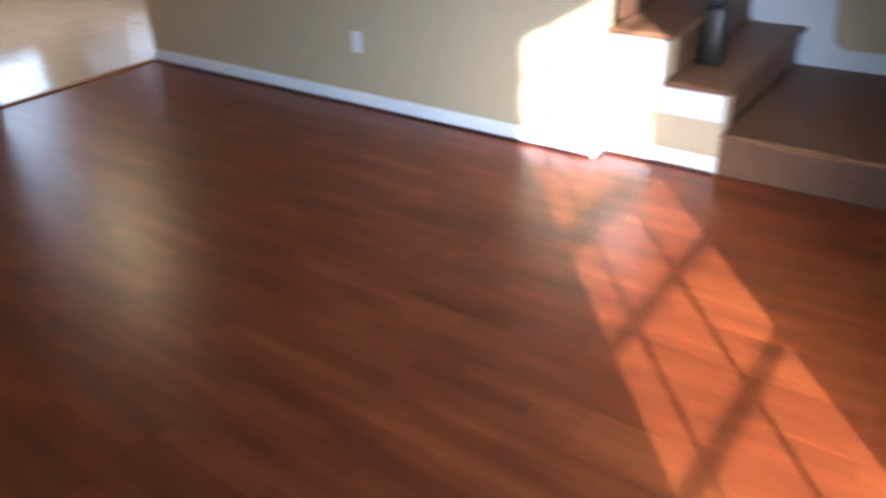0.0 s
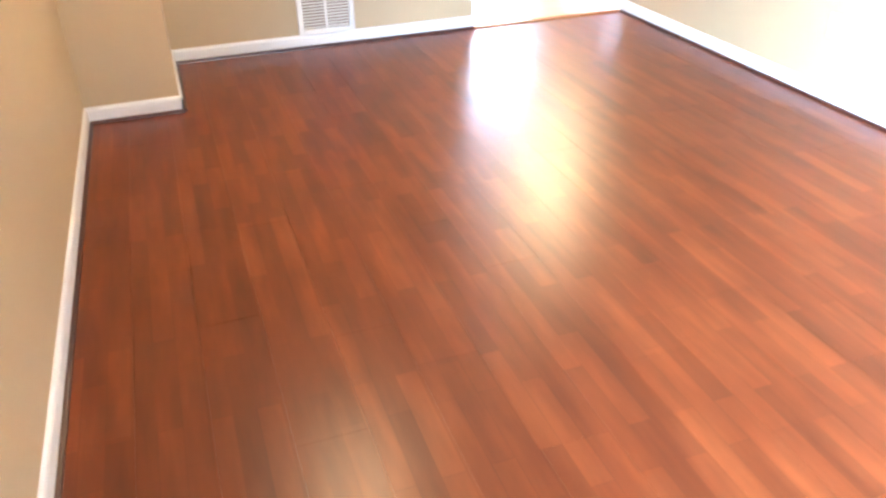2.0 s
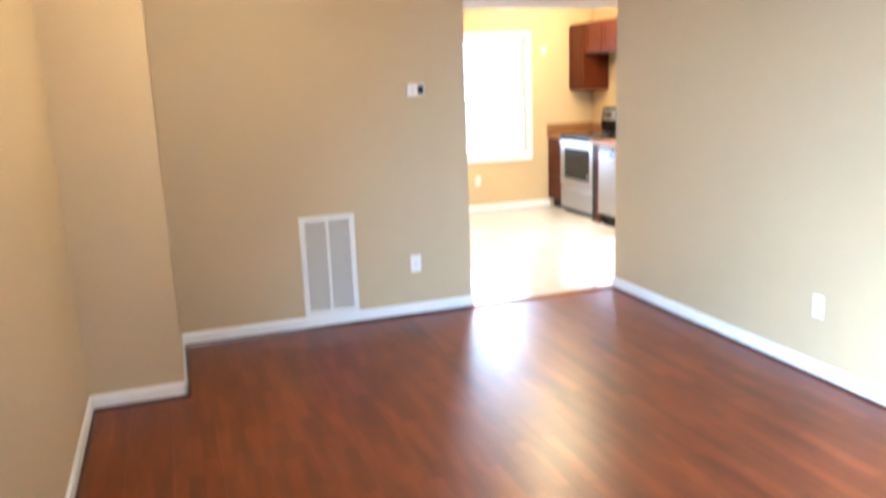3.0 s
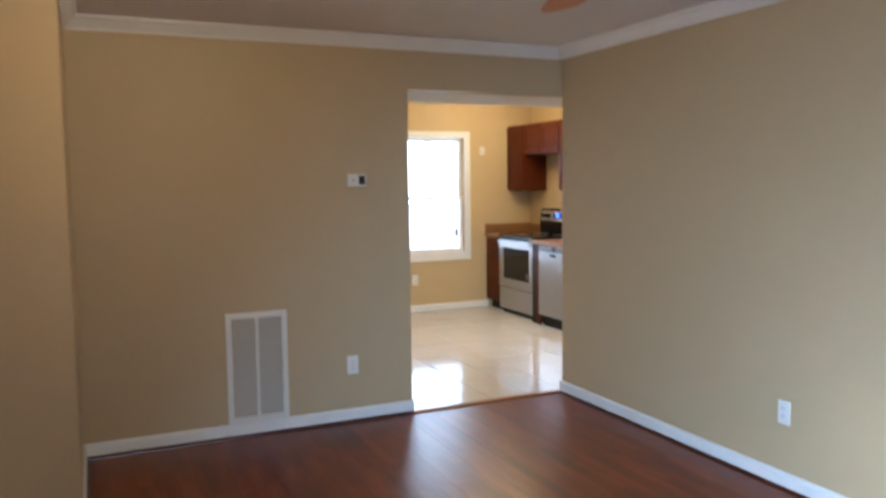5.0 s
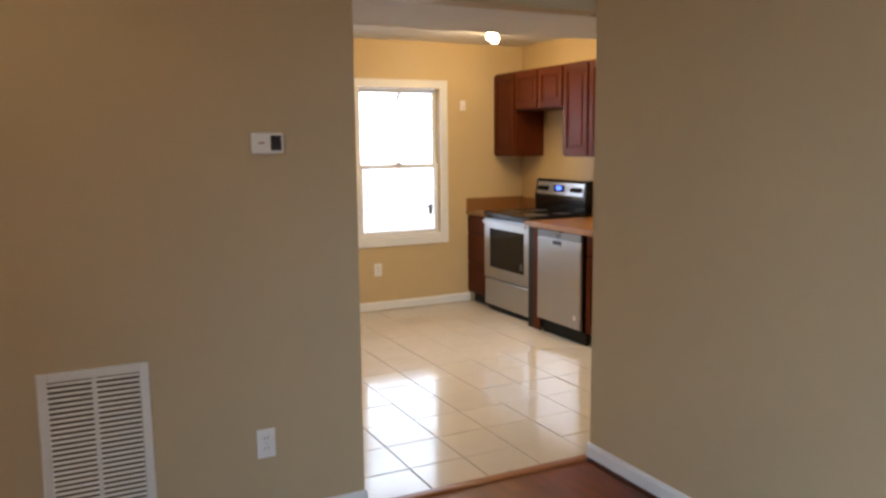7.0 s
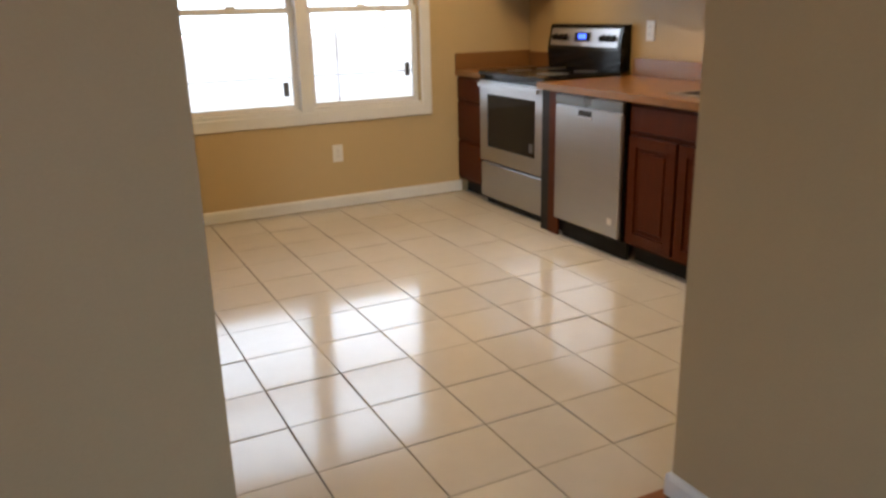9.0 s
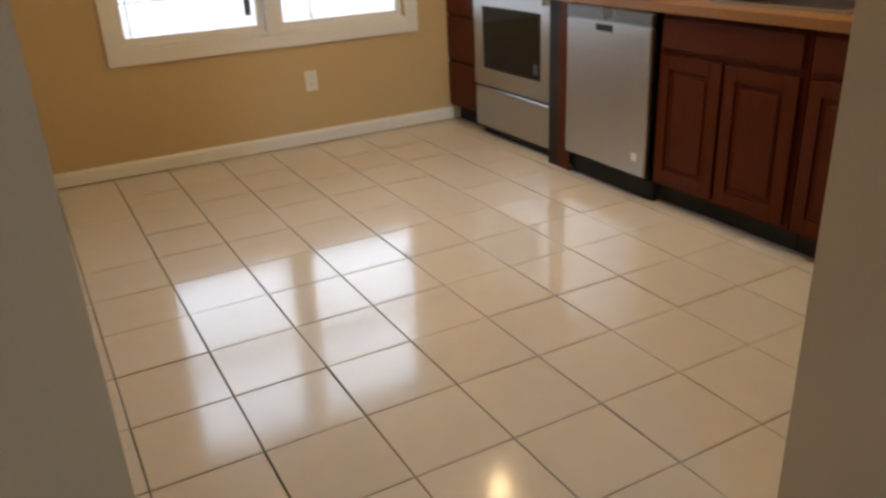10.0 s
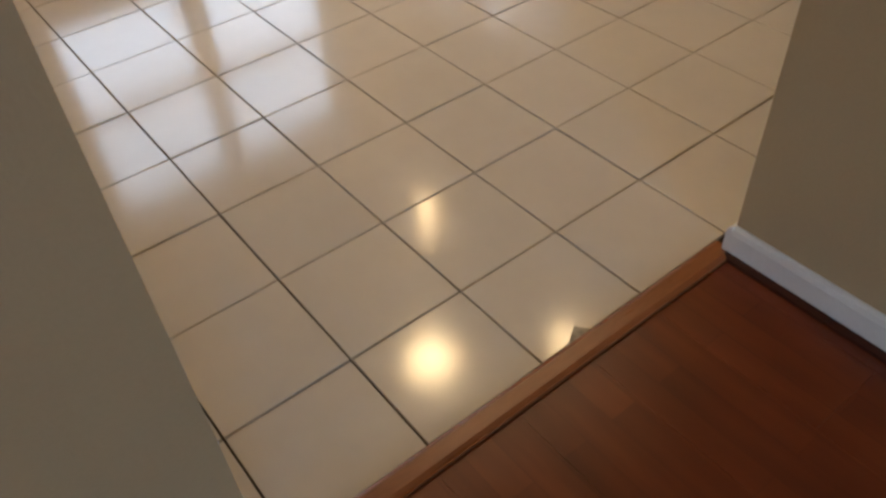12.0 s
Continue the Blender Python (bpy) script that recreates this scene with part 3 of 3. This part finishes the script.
counter(0.38, 2.462, (0.92, 1.52), "brown speckled laminate countertop round the sink")

sink = thing("kitchen_sink", (1.5, 1.22, TOPZ), "stainless steel drop-in sink in the countertop", "sink")
bm = add_plate_hole(bmesh.new(), (1.322, 1.36, 1.64, 1.678), (0.912, 0.95, 1.49, 1.528), TOPZ + 0.0005, TOPZ + 0.006)
part("rim", bm, SINKSTEEL, sink)
part("bowl", boxes(((1.355, 0.945, 0.75), (1.36, 1.495, TOPZ)), ((1.64, 0.945, 0.75), (1.645, 1.495, TOPZ)), ((1.36, 0.945, 0.75), (1.64, 0.95, TOPZ)), ((1.36, 1.49, 0.75), (1.64, 1.495, TOPZ)), ((1.355, 0.945, 0.745), (1.645, 1.495, 0.75))), SINKSTEEL, sink)
fc = thing("faucet", (1.73, 1.12, TOPZ), "dark bronze kitchen faucet with one lever", "faucet")
bm = add_rod(bmesh.new(), (1.73, 1.12, TOPZ), (1.73, 1.12, TOPZ + 0.04), 0.028, 0.022)
part("base", bm, IRON, fc)
bm = bmesh.new()
pts = [(1.73 - 0.085 * (1 - math.cos(a)), 1.12, TOPZ + 0.2 + 0.085 * math.sin(a)) for a in [k * 3.14159 / 8 for k in range(9)]]
for p, q in zip([(1.73, 1.12, TOPZ + 0.03)] + pts, pts + [(1.56, 1.12, TOPZ + 0.15)]):
    add_rod(bm, p, q, 0.011)
part("spout", bm, IRON, fc)
part("lever", add_rod(bmesh.new(), (1.73, 1.12, TOPZ + 0.07), (1.74, 1.04, TOPZ + 0.1), 0.008, 0.005), IRON, fc)

# electric range
SY0, SY1, SX = 2.476, 3.25, 1.263
stove = thing("electric_stove", (1.58, (SY0 + SY1) / 2, 0), "stainless electric stove with a black glass top", "stove")
part("body", boxes(((SX + 0.035, SY0 + 0.004, 0.03), (KXR - 0.02, SY1 - 0.004, 0.872)), bevel=0.004), BLACK, stove)
part("cooktop", boxes(((SX - 0.012, SY0, 0.872), (KXR - 0.07, SY1, 0.9)), bevel=0.008), BLACK, stove, "glossy black glass cooktop")
for bx, by, r in ((1.45, 2.67, 0.1), (1.45, 3.05, 0.085), (1.7, 2.67, 0.075), (1.7, 3.05, 0.1)):
    part("burner_ring", add_lathe(bmesh.new(), [(r, 0), (r, 0.0012), (r - 0.006, 0.0014)], (bx, by, 0.9), 32), GREYBTN, stove)
dy0, dy1, dz0, dz1 = SY0 + 0.006, SY1 - 0.006, 0.305, 0.838
wy0, wy1, wz0, wz1 = SY0 + 0.10, SY1 - 0.10, 0.405, 0.755
door = part("oven_door", boxes(((SX, dy0, dz0), (SX + 0.034, wy0, dz1)), ((SX, wy1, dz0), (SX + 0.034, dy1, dz1)), ((SX, wy0, dz0), (SX + 0.034, wy1, wz0)), ((SX, wy0, wz1), (SX + 0.034, wy1, dz1))), STEEL, stove)
part("oven_window", boxes(((SX + 0.004, wy0, wz0), (SX + 0.012, wy1, wz1))), OVENGLASS, door, "dark oven window")
part("handle", boxes(((SX - 0.038, dy0 + 0.03, 0.80), (SX - 0.018, dy1 - 0.03, 0.828)), ((SX - 0.02, dy0 + 0.05, 0.806), (SX, dy0 + 0.075, 0.824)), ((SX - 0.02, dy1 - 0.075, 0.806), (SX, dy1 - 0.05, 0.824)), bevel=0.004), STEEL, door, "stainless bar handle")
part("sticker", boxes(((SX + 0.0025, wy0 + 0.03, wz0 + 0.03), (SX + 0.0038, wy0 + 0.07, wz0 + 0.085))), GREYBTN, door, "small grey sticker")
part("drawer", boxes(((SX + 0.004, dy0, 0.055), (SX + 0.034, dy1, 0.29)), bevel=0.005), STEEL, stove)
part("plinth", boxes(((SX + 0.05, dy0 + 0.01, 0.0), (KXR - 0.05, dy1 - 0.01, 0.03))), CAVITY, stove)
bm = bmesh.new()
add_run(bm, [(0, 0.9), (0.075, 0.9), (0.085, 1.02), (0.06, 1.165), (0.05, 1.18), (0, 1.18)], (KXR - 0.008, SY0 + 0.004), (KXR - 0.008, SY1 - 0.004), (-1, 0))
bg = part("backguard", bm, BLACK, stove)
bm = bmesh.new()
add_run(bm, [(0.0, 1.045), (0.0835, 1.045), (0.0655, 1.155), (0.0, 1.155)], (KXR - 0.008, SY0 + 0.03), (KXR - 0.008, SY1 - 0.03), (-1, 0))
part("control_panel", bm, STEEL, bg, "stainless control panel")
part("clock_display", boxes(((KXR - 0.0925, 2.79, 1.075), (KXR - 0.06, 2.94, 1.13))), BLACK, bg)
part("clock_digits", boxes(((KXR - 0.0945, 2.82, 1.09), (KXR - 0.09, 2.90, 1.122))), BLUE, bg, "lit blue clock digits")
for y in (2.55, 2.60, 2.65, 3.05, 3.10, 3.16):
    part("knob", add_rod(bmesh.new(), (KXR - 0.075, y, 1.1), (KXR - 0.11, y, 1.095), 0.022, 0.018), BLACK, bg)

# dishwasher
DX = 1.19
dw = thing("dishwasher", (1.5, 1.98, 0), "stainless built-in dishwasher with a pocket handle", "dishwasher")
part("body", boxes(((DX + 0.03, 1.69, 0.105), (KXR - 0.05, 2.27, 0.836))), BLACK, dw)
dd = part("door", boxes(((DX, 1.69, 0.122), (DX + 0.03, 2.262, 0.776)), bevel=0.006), STEEL, dw)
part("control_strip", boxes(((DX, 1.69, 0.779), (DX + 0.03, 2.262, 0.833)), bevel=0.004), GREYBTN, dw, "dark grey control strip")
part("pocket_handle", boxes(((DX - 0.002, 1.93, 0.732), (DX + 0.01, 2.05, 0.766)), bevel=0.004), CAVITY, dd, "pocket handle, its recess shade painted near-black")
part("handle_lip", boxes(((DX - 0.012, 1.928, 0.72), (DX + 0.004, 2.052, 0.734)), bevel=0.003), STEEL, dd)
part("badge", boxes(((DX - 0.0015, 1.74, 0.19), (DX + 0.002, 1.775, 0.225)), bevel=0.0005), PLASTIC, dd, "small round pale badge")
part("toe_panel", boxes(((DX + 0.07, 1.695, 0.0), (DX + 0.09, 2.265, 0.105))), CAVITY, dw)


def wall_cabinet(y0, y1, z0, label, doors):
    ob = thing("wall_cabinet", (1.75, (y0 + y1) / 2, z0), label, "cabinet", "wall cabinets")
    part("body", boxes(((1.595, y0 + 0.001, z0), (KXR - 0.001, y1 - 0.001, 2.148)), bevel=0.002), CHERRY, ob)
    w = (y1 - y0) / doors
    for k in range(doors):
        panel_door("door", ob, 1.575, y0 + k * w + 0.012, y0 + (k + 1) * w - 0.012, z0 + 0.015, 2.13, 0.05)
    return ob


wall_cabinet(3.24, KY - 0.002, 1.387, "tall cherry wall cabinet in the corner over the counter", 1)
wall_cabinet(2.49, 3.237, 1.797, "short cherry wall cabinet over the stove, two doors", 2)
wall_cabinet(2.14, 2.487, 1.395, "tall cherry wall cabinet beside the stove", 1)
wall_cabinet(1.76, 2.137, 1.395, "cherry wall cabinet over the dishwasher", 1)

# ---- outside the kitchen window ----
structure("ground", boxes(((-400, -400, -0.5), (400, 400, -0.2))), YARD, "pale dry concrete yard round the house", "ground")
rail = thing("yard_fence", (0, 8.0, -0.2), "low dark metal rail fence across the yard", "fence")
for z in (0.55, 1.1):
    part("rail", add_rod(bmesh.new(), (-6, 8.0, z), (8, 8.25, z - 0.03), 0.009), GALV, rail)
for k in range(8):
    part("post", add_rod(bmesh.new(), (-6 + 2 * k, 8.0 + 0.036 * k, -0.2), (-6 + 2 * k, 8.0 + 0.036 * k, 1.15), 0.014), GALV, rail)


def tree(at, height, seed):
    rnd = random.Random(seed)
    ob = thing("tree", at, "spreading green tree beyond the yard fence", "tree", "yard trees")
    base = Vector(at)
    trunk = bmesh.new()
    add_rod(trunk, base, base + Vector((0.1, 0, height * 0.45)), 0.2, 0.13, 10)
    tips = []
    for k in range(9):
        a, s = rnd.uniform(0, 6.28), base + Vector((0.1, 0, height * rnd.uniform(0.35, 0.45)))
        q = s + Vector((math.cos(a) * rnd.uniform(0.8, 2.2), math.sin(a) * rnd.uniform(0.8, 2.2), height * rnd.uniform(0.2, 0.5)))
        add_rod(trunk, s, q, 0.07, 0.025, 6)
        tips.append(q)
    part("trunk", trunk, BARK, ob)
    vs, fs = [], []
    for q in tips:
        for _ in range(330):
            c = q + Vector((rnd.gauss(0, 0.6), rnd.gauss(0, 0.6), rnd.gauss(0, 0.45)))
            u = Vector((rnd.uniform(-1, 1), rnd.uniform(-1, 1), rnd.uniform(-1, 1))).normalized()
            w = u.orthogonal().normalized()
            n = len(vs)
            vs += [c - u * 0.09 - base, c + w * 0.04 - base, c + u * 0.09 - base, c - w * 0.04 - base]
            fs.append((n, n + 1, n + 2, n + 3))
    me = bpy.data.meshes.new("crown")
    me.from_pydata(vs, [], fs)
    me.materials.append(LEAF)
    cr = new("crown", me)
    cr.parent = ob


tree((13.0, 33, -0.2), 9.5, 3)
tree((21.0, 40, -0.2), 10.5, 5)

# added glowing sheet: overexposed sky and distance beyond the yard
structure("backdrop", boxes(((-70, 52, -0.2), (90, 52.2, 45))), glow_material("overexposed_glow", (0.66, 0.84, 1.0), 0.075), "glowing sheet for the overexposed distance beyond the yard", "backdrop")

# ---- laminate boards, laid along the room ----
boards = tagged(thing("floor", (0, 0, 0), "red-brown cherry laminate floor of short uneven strips", "floor"), kind="structure")
rnd = random.Random(11)
PW, PL = 0.195, 1.22
meshes = {}
x = XL + 0.001
col = 0
while x < -0.002:
    w = min(PW, -0.002 - x)
    y = YF - [0.0, 0.43, 0.8, 0.2, 1.0][col % 5]
    while y < -0.03:
        y0, y1 = max(y, YF), min(y + PL, -0.031)
        if y1 - y0 > 0.02:
            key = (round(w, 3), round(y1 - y0, 3))
            if key not in meshes:
                bm = bmesh.new()
                add_box(bm, (0.0001, 0.0001, -0.012), (w - 0.0001, y1 - y0 - 0.0001, 0), 0.0004)
                me = bpy.data.meshes.new("board")
                bm.to_mesh(me)
                bm.free()
                me.materials.append(LAMINATE)
                meshes[key] = me
            b = new("board", meshes[key])
            b.parent = boards
            b.location = (x, y0, 0)
        y += PL
    x += PW
    col += 1
# narrow boards in the recess beside the stairs
bm = bmesh.new()
add_box(bm, (0.0001, 0.0001, -0.012), (SX0 + 0.011, 1.1299, 0), 0.0004)
me = bpy.data.meshes.new("board")
bm.to_mesh(me)
bm.free()
me.materials.append(LAMINATE)
for y in (YF, YF + 1.13):
    b = new("board", me)
    b.parent = boards
    b.location = (-0.002, y, 0)

# ---- kitchen tiles, each slightly out of level ----
tiles = tagged(thing("floor_kitchen", (0, 0, 0), "cream glazed square floor tiles with dark grout", "floor"), kind="structure")
TX, TY, GX, GY, GAP = 0.2868, 0.2962, 0.047, 0.2855, 0.0045
shapes = {}
for i in range(-8, 7):
    for j in range(-4, 12):
        x0, x1 = GX + i * TX, GX + (i + 1) * TX
        y0, y1 = GY + j * TY, GY + (j + 1) * TY
        x0, x1 = max(x0, KXL), min(x1, KXR)
        if j < -1:
            x0 = max(x0, TH)
        y0, y1 = max(y0, 0.026 if j == -1 else -0.6), min(y1, KY)
        if x1 - x0 < 0.02 or y1 - y0 < 0.02:
            continue
        if x1 < JX - 0.1 and y1 < TH:
            continue
        key = (round(x1 - x0, 3), round(y1 - y0, 3))
        if key not in shapes:
            bm = bmesh.new()
            w, h = x1 - x0, y1 - y0
            add_box(bm, (GAP / 2, GAP / 2, -0.01), (w - GAP / 2, h - GAP / 2, 0.0), 0.0015, 2)
            me = bpy.data.meshes.new("tile")
            bm.to_mesh(me)
            bm.free()
            me.materials.append(TILE)
            shapes[key] = me
        t = new("tile", shapes[key])
        t.parent = tiles
        t.location = (x0, y0, rnd.uniform(-0.0012, 0.0006))
        t.rotation_euler = (rnd.gauss(0, 0.0016), rnd.gauss(0, 0.0016), rnd.gauss(0, 0.0008))
bm = bmesh.new()
tri = [(-0.455, 0.025), (-0.39, 0.025), (-0.412, 0.054), (-0.434, 0.042)]
lo = [bm.verts.new((a, b, 0.0005)) for a, b in tri]
hi = [bm.verts.new((a, b, 0.0016)) for a, b in tri]
bm.faces.new(lo), bm.faces.new(hi)
for i in range(4):
    bm.faces.new((lo[i], lo[(i + 1) % 4], hi[(i + 1) % 4], hi[i]))
bmesh.ops.recalc_face_normals(bm, faces=bm.faces)
part("chipped_edge", bm, material("bare_mortar", (0.34, 0.31, 0.27), 0.5, vary=0.4, scale=40), tiles, "grey mortar chip at the edge of a tile")
